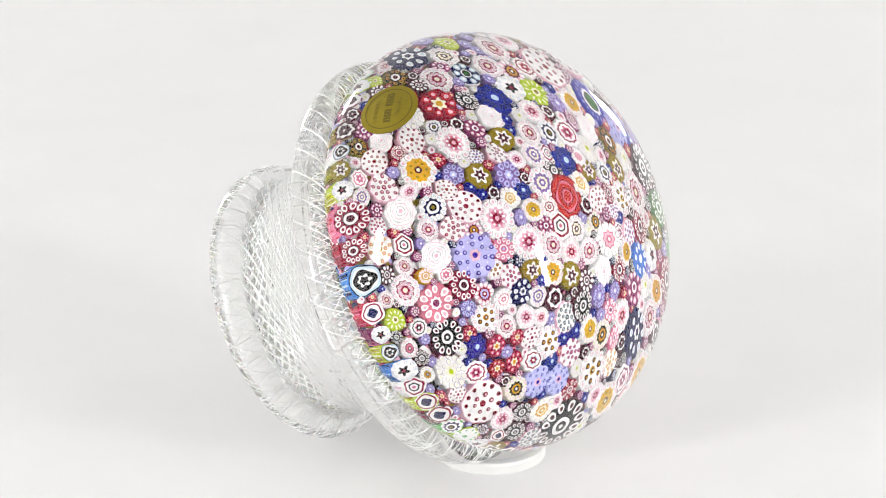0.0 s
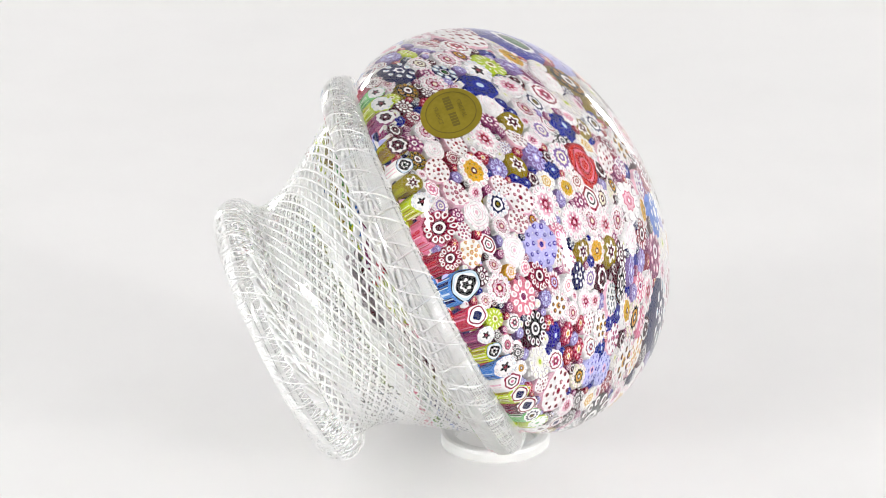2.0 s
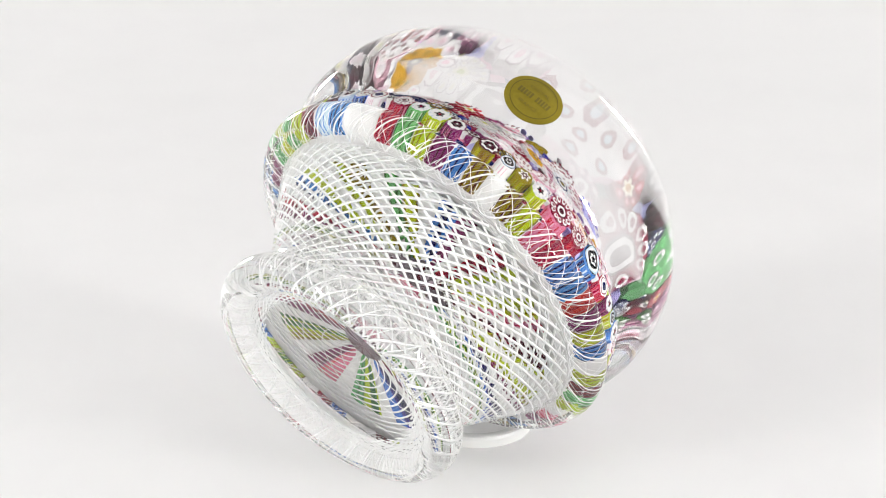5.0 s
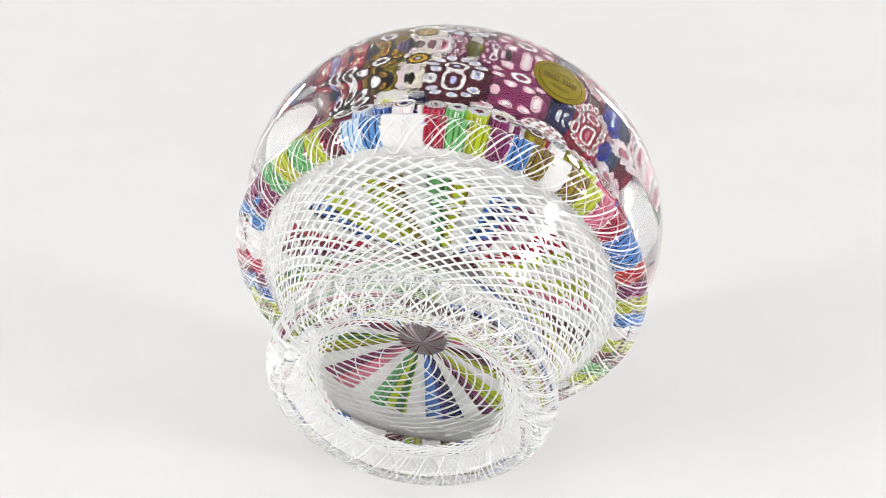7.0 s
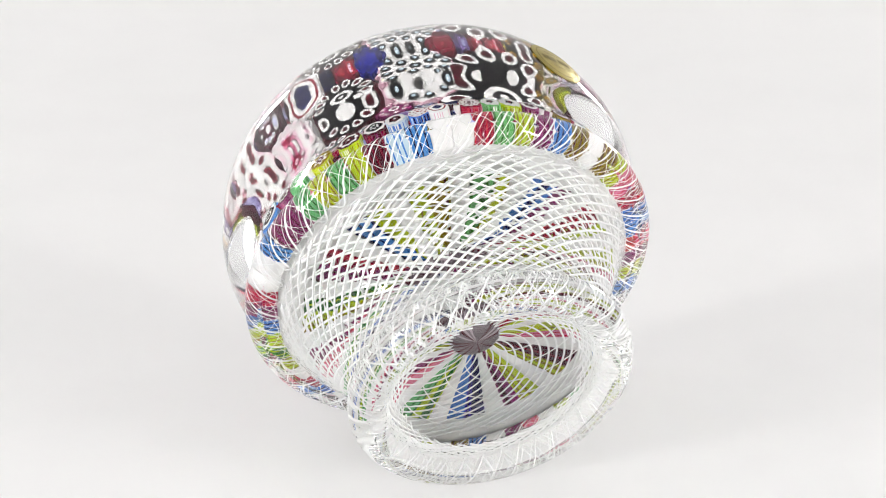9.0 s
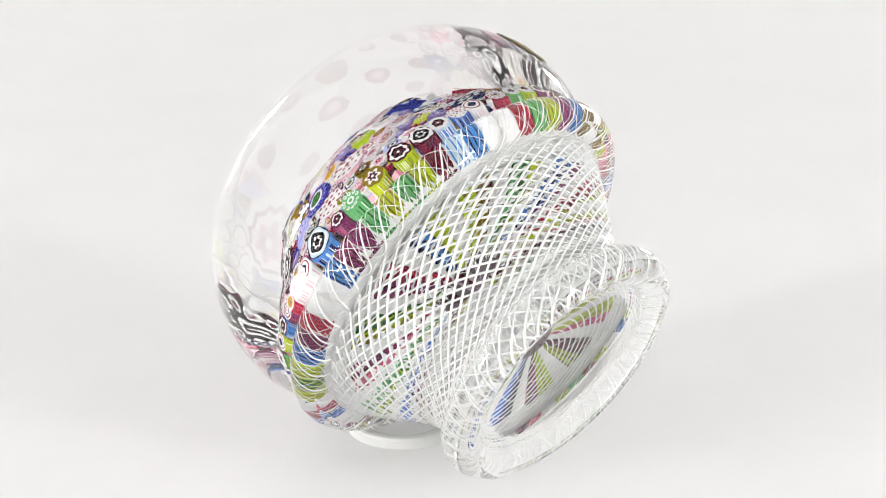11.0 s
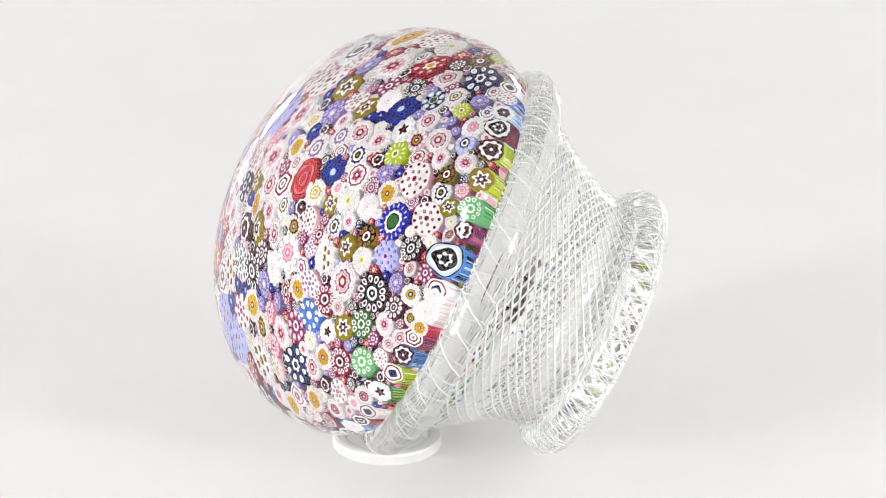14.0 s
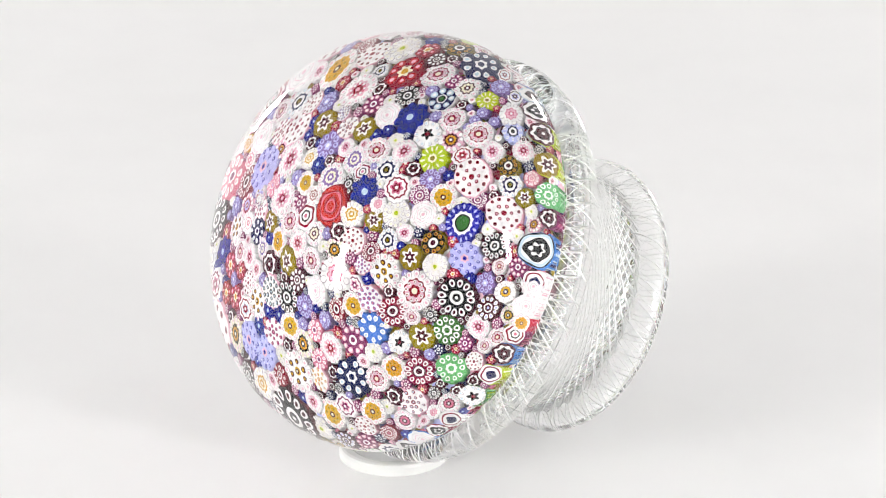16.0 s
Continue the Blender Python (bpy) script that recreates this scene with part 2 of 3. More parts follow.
def coils(root):
    """White cords wound inside the collar and inside the foot's rim."""
    for name, s, r, t, turns, thick in (("collar", GAL_S, GAL_R, GAL_T, 16, 0.0048), ("foot", FOOT_S + 0.012, FOOT_R, FOOT_T, 12, 0.0036)):
        n = turns * 30

        def winding(core, phase, radius, hand=1):
            pts = []
            for i in range(n):
                a = 2 * math.pi * i / n
                w = a * turns * hand + phase
                rr = r + core * math.cos(w)
                pts.append((rr * math.cos(a), rr * math.sin(a), s + core * math.sin(w)))
            return tube(pts, radius, 5, True)

        for k in range(3):
            part(name + "_cord", mesh_of(name + "_cord", *winding(t - 0.010, 2 * math.pi * k / 3, thick), [THREAD]), root, BODY, "white spiral cord inside the clear rim")
        for k in range(6):
            part(name + "_fine_thread", mesh_of(name + "_fine_thread", *winding(t * 0.82, 2 * math.pi * (k + 0.5) / 6, 0.0016), [THREAD]), root, BODY)
            if k < 3:
                part(name + "_fine_thread", mesh_of(name + "_fine_thread", *winding(t * 0.62, 2 * math.pi * (k + 0.5) / 3, 0.0016, -1), [THREAD]), root, BODY)


# ---- millefiori canes ----
def cane_mesh(name, rings, petals, depth=2.6, lobes=0, lobe=0.0, crown=0.10, side=None, slant=0.0, SEG=36):
    """rings: (radius, colour, points, depth of points) from the rim inwards; petals: (count, place, size, colour, inner colour, stretch)."""
    mats, verts, faces, index = [], [], [], []

    def slot(c):
        if ENAMEL[c] not in mats:
            mats.append(ENAMEL[c])
        return mats.index(ENAMEL[c])

    rng = random.Random(len(rings) * 31 + len(petals) * 7 + lobes)
    wobble = [(k, rng.uniform(0.012, 0.035), rng.uniform(0, 6.28)) for k in (2, 3, 5)]

    def bent(a):
        return 1 + sum(w * math.cos(k * a + p) for k, w, p in wobble)

    def height(r):
        return crown * (1 - r * r)

    def circle(r, n=0, amp=0.0, z=None):
        start = len(verts)
        for i in range(SEG):
            a = 2 * math.pi * i / SEG
            q = r * (1 + amp * math.cos(n * a)) * bent(a)
            verts.append((q * math.cos(a), q * math.sin(a), height(q) if z is None else z))
        return start

    def bridge(a, b, m):
        for i in range(SEG):
            j = (i + 1) % SEG
            faces.append((a + i, a + j, b + j, b + i))
            index.append(m)

    low = circle(0.94, lobes, lobe, -depth)
    for i in range(low, low + SEG):
        verts[i] = (verts[i][0], verts[i][1], -depth + slant * verts[i][0])
    prev = circle(1.0, lobes, lobe, -0.12)
    if side:
        for i in range(SEG):
            j = (i + 1) % SEG
            faces.append((low + i, low + j, prev + j, prev + i))
            index.append(slot(rng.choice([side[0]] * 5 + [side[1]] * 2 + [side[2]])))
    else:
        bridge(low, prev, slot(rings[0][1]))
    edge = circle(0.93, lobes, lobe)
    bridge(prev, edge, slot(side[0] if side else rings[0][1]))
    prev = edge
    for k in range(len(rings)):
        nxt = rings[k + 1] if k + 1 < len(rings) else None
        if nxt:
            c = circle(nxt[0], nxt[2], nxt[3])
            bridge(prev, c, slot(rings[k][1]))
            prev = c
        else:
            faces.append(tuple(range(prev, prev + SEG)))
            index.append(slot(rings[k][1]))
    for count, place, size, outer, inner, stretch in petals:
        for k in range(count):
            a = 2 * math.pi * (k + 0.5 + rng.uniform(-0.12, 0.12)) / count
            fat = rng.uniform(0.86, 1.12)
            for scale, col, lift in ((1.22, "ash" if outer in ("white", "cream") and rings[0][1] in ("white", "cream", "rose") else None, 0.015), (1.0, outer, 0.03), (0.5, inner, 0.05)):
                if not col:
                    continue
                start = len(verts)
                for i in range(8):
                    w = 2 * math.pi * i / 8
                    x, y = place * bent(a) + size * fat * scale * stretch * math.cos(w), size * fat * scale * math.sin(w) * (1 + 0.25 * math.cos(w))
                    verts.append((x * math.cos(a) - y * math.sin(a), x * math.sin(a) + y * math.cos(a), height(place) + lift))
                faces.append(tuple(range(start, start + 8)))
                index.append(slot(col))
    return mesh_of(name, verts, faces, mats, index, False)


RECIPES = {
    "red_floret": ([(1, "crimson", 0, 0), (0.42, "maroon", 0, 0), (0.34, "white", 0, 0), (0.2, "maroon", 0, 0)], [(12, 0.70, 0.155, "white", "crimson", 1.35)], 12, 0.03),
    "black_floret": ([(1, "maroon", 0, 0), (0.9, "black", 0, 0), (0.34, "white", 0, 0), (0.2, "black", 0, 0), (0.08, "white", 0, 0)], [(12, 0.70, 0.15, "white", "maroon", 1.4)], 12, 0.03),
    "pink_rosette": ([(1, "white", 0, 0), (0.60, "crimson", 10, 0.08), (0.52, "rose", 10, 0.08), (0.3, "crimson", 6, 0.12), (0.16, "cream", 0, 0)], [(14, 0.83, 0.13, "white", "rose", 1.2), (9, 0.44, 0.085, "white", "crimson", 1.3)], 14, 0.06),
    "white_cog": ([(1, "white", 0, 0), (0.55, "rose", 10, 0.12), (0.42, "pink", 0, 0), (0.26, "crimson", 0, 0), (0.12, "rose", 0, 0)], [(13, 0.82, 0.14, "white", "rose", 1.15), (8, 0.36, 0.07, "white", None, 1.2)], 13, 0.08),
    "navy_cog": ([(1, "white", 0, 0), (0.62, "navy", 10, 0.13), (0.46, "white", 0, 0), (0.27, "black", 0, 0), (0.14, "olive", 0, 0)], [(10, 0.82, 0.14, "white", "ice", 1.2)], 10, 0.08),
    "dotted": ([(1, "rose", 0, 0), (0.95, "white", 0, 0), (0.14, "crimson", 0, 0)], [(11, 0.76, 0.095, "crimson", "maroon", 1.0), (6, 0.38, 0.10, "crimson", "rose", 1.0)], 10, 0.04),
    "gold_star": ([(1, "olive", 0, 0), (0.56, "white", 6, 0.28), (0.36, "maroon", 6, 0.28), (0.13, "white", 0, 0)], [], 8, 0.03),
    "gold_dots": ([(1, "white", 0, 0), (0.64, "gold", 11, 0.08), (0.2, "maroon", 0, 0), (0.1, "cream", 0, 0)], [(11, 0.81, 0.15, "white", "rose", 1.15), (7, 0.42, 0.075, "olive", None, 1.0)], 11, 0.07),
    "purple_tuft": ([(1, "purple", 0, 0), (0.3, "lavender", 6, 0.15), (0.14, "white", 0, 0)], [(9, 0.66, 0.19, "lavender", "purple", 1.2)], 9, 0.12),
    "mauve_dots": ([(1, "magenta", 0, 0), (0.3, "white", 0, 0), (0.16, "magenta", 0, 0)], [(9, 0.68, 0.18, "rose", "white", 1.0)], 9, 0.12),
    "lime_wheel": ([(1, "lime", 0, 0), (0.3, "cream", 8, 0.1), (0.16, "olive", 0, 0)], [(12, 0.66, 0.07, "cream", None, 2.6)], 12, 0.05),
    "white_rose": ([(1, "white", 0, 0), (0.80, "rose", 5, 0.05), (0.77, "white", 5, 0.05), (0.62, "ash", 4, 0.07), (0.60, "white", 4, 0.07), (0.46, "rose", 6, 0.08), (0.42, "white", 6, 0.08), (0.27, "ash", 3, 0.1), (0.24, "white", 3, 0.1), (0.12, "rose", 0, 0)], [(12, 0.89, 0.07, "white", "rose", 1.3)], 6, 0.05),
    "cream_cog": ([(1, "white", 0, 0), (0.3, "cream", 8, 0.12), (0.15, "lime", 0, 0)], [(13, 0.80, 0.145, "white", "cream", 1.15), (8, 0.48, 0.12, "white", "cream", 1.15)], 13, 0.08),
    "blue_eye": ([(1, "blue", 0, 0), (0.56, "white", 12, 0.08), (0.42, "black", 0, 0), (0.34, "green", 0, 0)], [(16, 0.8, 0.06, "lavender", None, 2.0)], 16, 0.03),
    "red_rose": ([(1, "crimson", 0, 0), (0.86, "red", 3, 0.05), (0.72, "crimson", 4, 0.07), (0.64, "pink", 4, 0.07), (0.56, "red", 3, 0.06), (0.40, "crimson", 3, 0.08), (0.30, "pink", 3, 0.08), (0.22, "red", 0, 0)], [], 3, 0.03),
    "lavender_dots": ([(1, "lavender", 0, 0), (0.24, "rose", 6, 0.15), (0.12, "blue", 0, 0)], [(10, 0.78, 0.105, "blue", "lavender", 1.1), (6, 0.46, 0.10, "blue", "lavender", 1.0), (12, 0.62, 0.03, "white", None, 1.0)], 10, 0.06),
    "green_floret": ([(1, "green", 0, 0), (0.34, "white", 8, 0.1), (0.18, "green", 0, 0)], [(9, 0.68, 0.19, "white", "green", 1.15)], 9, 0.05),
    "mint_floret": ([(1, "mint", 0, 0), (0.34, "white", 8, 0.1), (0.18, "mint", 0, 0)], [(10, 0.68, 0.16, "white", "mint", 1.15)], 10, 0.05),
    "target": ([(1, "white", 0, 0), (0.78, "crimson", 6, 0.07), (0.62, "white", 6, 0.05), (0.42, "black", 6, 0.05), (0.3, "white", 0, 0), (0.14, "pink", 0, 0)], [], 6, 0.04),
    "navy_dots": ([(1, "navy", 0, 0), (0.3, "white", 6, 0.15), (0.16, "navy", 0, 0)], [(8, 0.68, 0.16, "white", "ice", 1.2)], 8, 0.08),
    "blue_tuft": ([(1, "blue", 0, 0), (0.22, "ice", 0, 0)], [(8, 0.66, 0.2, "navy", "blue", 1.0)], 8, 0.13),
    "sky_dots": ([(1, "sky", 0, 0), (0.24, "white", 0, 0)], [(9, 0.68, 0.15, "white", "ice", 1.2)], 9, 0.10),
    "cluster": ([(1, "white", 0, 0), (0.2, "gold", 0, 0)], [(12, 0.82, 0.14, "white", "rose", 1.1), (6, 0.48, 0.15, "maroon", "gold", 1.0), (1, 0.0, 0.15, "maroon", "cream", 1.0)], 12, 0.07),
    "agate": ([(1, "black", 0, 0), (0.86, "ice", 5, 0.06), (0.72, "white", 5, 0.05), (0.62, "black", 4, 0.08), (0.34, "white", 6, 0.2), (0.22, "black", 5, 0.2)], [], 5, 0.04),
    "pink_daisy": ([(1, "pink", 0, 0), (0.3, "white", 8, 0.12), (0.18, "magenta", 0, 0)], [(10, 0.66, 0.17, "white", "rose", 1.4)], 10, 0.06),
    "red_drop": ([(1, "crimson", 0, 0), (0.34, "cream", 6, 0.22), (0.18, "gold", 0, 0)], [(7, 0.64, 0.22, "red", "rose", 1.15)], 7, 0.06),
    "ice_floret": ([(1, "white", 0, 0), (0.95, "navy", 0, 0), (0.36, "white", 0, 0), (0.28, "black", 0, 0), (0.16, "green", 0, 0)], [(7, 0.66, 0.24, "ice", "white", 1.0)], 7, 0.05),
    "maroon_star": ([(1, "maroon", 0, 0), (0.72, "white", 8, 0.1), (0.52, "black", 6, 0.1), (0.42, "maroon", 5, 0.25), (0.12, "white", 0, 0)], [], 8, 0.08),
    "lavender_eye": ([(1, "lavender", 0, 0), (0.5, "navy", 8, 0.1), (0.36, "white", 0, 0), (0.18, "black", 0, 0)], [(10, 0.76, 0.12, "white", "lavender", 1.3)], 10, 0.08),
    "gold_ring": ([(1, "olive", 0, 0), (0.9, "black", 0, 0), (0.38, "white", 0, 0), (0.2, "maroon", 0, 0)], [(9, 0.66, 0.16, "gold", "maroon", 1.0)], 9, 0.08),
    "white_eye": ([(1, "white", 0, 0), (0.78, "crimson", 3, 0.05), (0.66, "white", 3, 0.06), (0.4, "navy", 4, 0.1)], [], 5, 0.04),
    "white_star": ([(1, "white", 0, 0), (0.5, "white", 0, 0), (0.34, "black", 5, 0.3), (0.14, "crimson", 0, 0)], [(10, 0.76, 0.13, "white", "ice", 1.3)], 10, 0.08),
}
COMMON = ["pink_rosette"] * 8 + ["white_cog"] * 7 + ["navy_cog"] * 3 + ["dotted"] * 7 + ["gold_star"] * 2 + ["gold_dots"] * 3 + ["purple_tuft"] * 3 + ["mauve_dots"] * 5
COMMON += ["lime_wheel", "lavender_dots", "lavender_dots", "target", "target", "blue_tuft", "sky_dots", "red_floret", "white_eye", "pink_daisy", "navy_dots", "green_floret"]
COMMON += ["white_rose"] * 4 + ["cream_cog"] * 5 + ["cluster"] * 5 + ["red_drop"] * 3 + ["white_star"] * 4
COMMON += ["red_floret"] * 5 + ["black_floret"] * 3 + ["maroon_star"] * 3 + ["navy_dots"] * 2 + ["purple_tuft"] * 2 + ["mauve_dots"] * 3 + ["gold_ring"] * 2 + ["pink_rosette"] * 4 + ["white_cog"] * 3
# canes that stand out: kind, then x, y and radius of each on the carpet
LANDMARKS = []


def landmark(kind, *spots):
    LANDMARKS.extend((kind, *spot) for spot in spots)


landmark("red_rose", (0.058, -0.033, 0.075))
landmark("blue_eye", (0.222, -0.522, 0.069))
landmark("agate", (0.256, -0.78, 0.08), (0.15, 0.792, 0.071), (-0.16, 0.809, 0.043), (0.639, 0.532, 0.043))
landmark("black_floret", (-0.047, -0.616, 0.073), (0.197, -0.657, 0.055), (-0.682, 0.09, 0.1), (-0.194, 0.63, 0.071))
landmark("red_floret", (-0.193, -0.416, 0.051), (-0.372, -0.536, 0.056), (-0.274, -0.191, 0.04), (0.275, 0.774, 0.057), (0.389, 0.706, 0.077))
landmark("green_floret", (-0.18, -0.617, 0.055))
landmark("mint_floret", (-0.32, -0.654, 0.062), (0.469, -0.685, 0.058))
landmark("gold_star", (-0.238, -0.533, 0.05), (0.021, -0.419, 0.048), (0.085, -0.23, 0.039), (0.288, 0.249, 0.05), (0.347, 0.05, 0.047), (-0.108, 0.253, 0.042), (-0.199, 0.09, 0.047), (0.537, -0.559, 0.06), (-0.658, 0.345, 0.063), (0.565, 0.583, 0.046))
landmark("dotted", (0.388, -0.444, 0.072), (0.326, -0.619, 0.072), (0.722, -0.178, 0.049), (-0.501, 0.506, 0.096), (0.52, 0.335, 0.054))
landmark("pink_rosette", (0.532, -0.333, 0.057), (0.614, 0.013, 0.055), (-0.088, -0.478, 0.066), (-0.155, -0.035, 0.048), (0.212, 0.536, 0.043), (0.046, 0.715, 0.056), (0.132, 0.674, 0.036))
landmark("ice_floret", (0.561, -0.102, 0.05))
landmark("red_drop", (0.558, 0.125, 0.071), (-0.305, 0.452, 0.04), (-0.389, 0.383, 0.04), (-0.387, 0.453, 0.032), (-0.307, 0.37, 0.029))
landmark("gold_dots", (-0.152, 0.17, 0.047), (0.274, -0.409, 0.048), (-0.236, -0.261, 0.042), (-0.395, -0.439, 0.047), (-0.582, -0.329, 0.054), (-0.635, -0.133, 0.055), (-0.403, 0.027, 0.046), (0.419, 0.415, 0.067), (-0.04, -0.742, 0.041), (0.084, 0.145, 0.044))
landmark("lime_wheel", (0.378, -0.277, 0.052), (0.65, -0.232, 0.042))
landmark("blue_tuft", (0.459, -0.078, 0.058), (0.162, -0.138, 0.053), (-0.277, 0.528, 0.041))
landmark("navy_cog", (0.266, -0.16, 0.048), (0.042, -0.316, 0.039), (0.432, -0.565, 0.048), (0.274, 0.471, 0.05))
landmark("white_star", (-0.293, -0.454, 0.042), (-0.409, -0.729, 0.058), (-0.248, 0.758, 0.057), (-0.079, 0.829, 0.043), (0.502, 0.649, 0.049))
landmark("lavender_dots", (0.104, -0.589, 0.062), (-0.495, 0.276, 0.053), (0.045, 0.444, 0.077), (-0.516, 0.178, 0.051))
landmark("white_rose", (0.185, -0.386, 0.047), (0.102, -0.741, 0.051), (0.027, -0.82, 0.055), (0.324, 0.574, 0.068), (0.111, 0.562, 0.061), (0.584, 0.411, 0.047))
landmark("cream_cog", (0.145, -0.296, 0.052), (0.028, -0.513, 0.044), (-0.331, 0.635, 0.07))
landmark("target", (-0.019, 0.064, 0.047), (0.22, -0.077, 0.033), (-0.096, -0.831, 0.048))
landmark("maroon_star", (0.397, -0.755, 0.045), (0.691, -0.499, 0.063), (-0.191, -0.816, 0.051), (-0.241, 0.187, 0.046), (0.681, 0.435, 0.053))
landmark("lavender_eye", (0.613, -0.414, 0.047))
landmark("white_cog", (0.507, -0.426, 0.042), (0.124, 0.298, 0.072), (0.262, 0.068, 0.036), (0.428, 0.228, 0.062), (-0.008, 0.229, 0.062), (-0.122, -0.72, 0.046), (0.094, -0.359, 0.031), (-0.253, 0.325, 0.043))
landmark("gold_ring", (0.106, -0.468, 0.048))
landmark("cluster", (-0.069, -0.349, 0.062), (-0.374, 0.231, 0.055), (-0.533, -0.002, 0.065), (-0.186, 0.475, 0.052))
landmark("sky_dots", (-0.284, -0.351, 0.054))
landmark("mauve_dots", (-0.353, -0.272, 0.054))
landmark("navy_dots", (-0.482, -0.267, 0.069), (0.736, -0.05, 0.084), (-0.161, 0.318, 0.044))
landmark("purple_tuft", (-0.316, -0.042, 0.042), (0.235, 0.149, 0.052), (-0.126, 0.531, 0.032), (0.337, 0.324, 0.042))
landmark("white_eye", (0.134, -0.837, 0.052), (-0.292, -0.778, 0.051), (0.017, 0.824, 0.051))
landmark("pink_daisy", (-0.053, 0.631, 0.072))
STAVES = ["crimson", "mint", "lime", "magenta", "sky", "olive", "white", "olive", "lime", "pink", "crimson", "sky", "sky", "red", "magenta", "lime", "sky", "white", "lime", "maroon", "mint", "lime", "white", "pink", "magenta", "white", "sky", "olive", "white", "lime", "maroon", "white", "white", "sky", "crimson", "white", "lime", "green", "lime", "sky", "magenta", "red", "white", "white", "sky", "magenta", "magenta", "mint", "lime", "mint", "lime", "maroon", "ice", "sky", "white", "white"]


def variant(rng):
    """One more cane pattern: beads round a rosette, petals, dots or a star."""
    ink = rng.choice(["crimson", "crimson", "pink", "maroon", "magenta", "navy", "purple", "black", "pink", "crimson", "blue", "gold", "green"])
    second = rng.choice(["rose", "white", "cream", "pink", "ice", "gold", "lavender", "rose"])
    n = rng.randint(8, 13)
    style = rng.random()
    if style < 0.45:
        base = rng.choice(["white", "white", "white", "rose", "cream"])
        rings = [(1, base, 0, 0), (rng.uniform(0.48, 0.6), ink, n, 0.12), (rng.uniform(0.38, 0.45), second, n, 0.12), (0.24, ink, 6, 0.12), (0.11, "white", 0, 0)]
        petals = [(n, 0.79, 0.16, "white", rng.choice([None, second, "rose"]), 1.15)]
    elif style < 0.65:
        rings = [(1, rng.choice(["white", "rose"]), 0, 0), (0.93, "white", n, 0.04), (0.16, ink, 6, 0.1), (0.07, second, 0, 0)]
        petals = [(n, 0.74, 0.12, ink, second, 1.15), (6, 0.38, 0.13, ink, second, 1.0)]
    elif style < 0.85:
        rings = [(1, ink, 0, 0), (0.36, "white", 0, 0), (0.25, ink, 6, 0.1), (0.11, second, 0, 0)]
        petals = [(n, 0.68, 0.155, "white", rng.choice([second, ink]), 1.3)]
    else:
        rings = [(1, "white", 0, 0), (0.74, ink, n, 0.08), (0.62, "white", n, 0.08), (0.42, second, 6, 0.2), (0.3, ink, 6, 0.2), (0.12, "white", 0, 0)]
        petals = []
    return rings, petals, n, rng.uniform(0.04, 0.10)


for index in range(44):
    RECIPES["pattern_%d" % index] = variant(random.Random(100 + index))
    COMMON.append("pattern_%d" % index)
    COMMON.append("pattern_%d" % index)


SHADES = {"lime": "olive", "white": "white", "sky": "navy", "olive": "maroon", "pink": "red", "mint": "green", "red": "crimson", "crimson": "red", "ice": "sky", "magenta": "maroon", "navy": "blue", "green": "lime", "maroon": "crimson"}


LIGHTS = {"lime": "cream", "white": "rose", "sky": "ice", "olive": "lime", "pink": "rose", "mint": "white", "red": "pink", "crimson": "pink", "magenta": "pink", "maroon": "magenta", "green": "mint"}


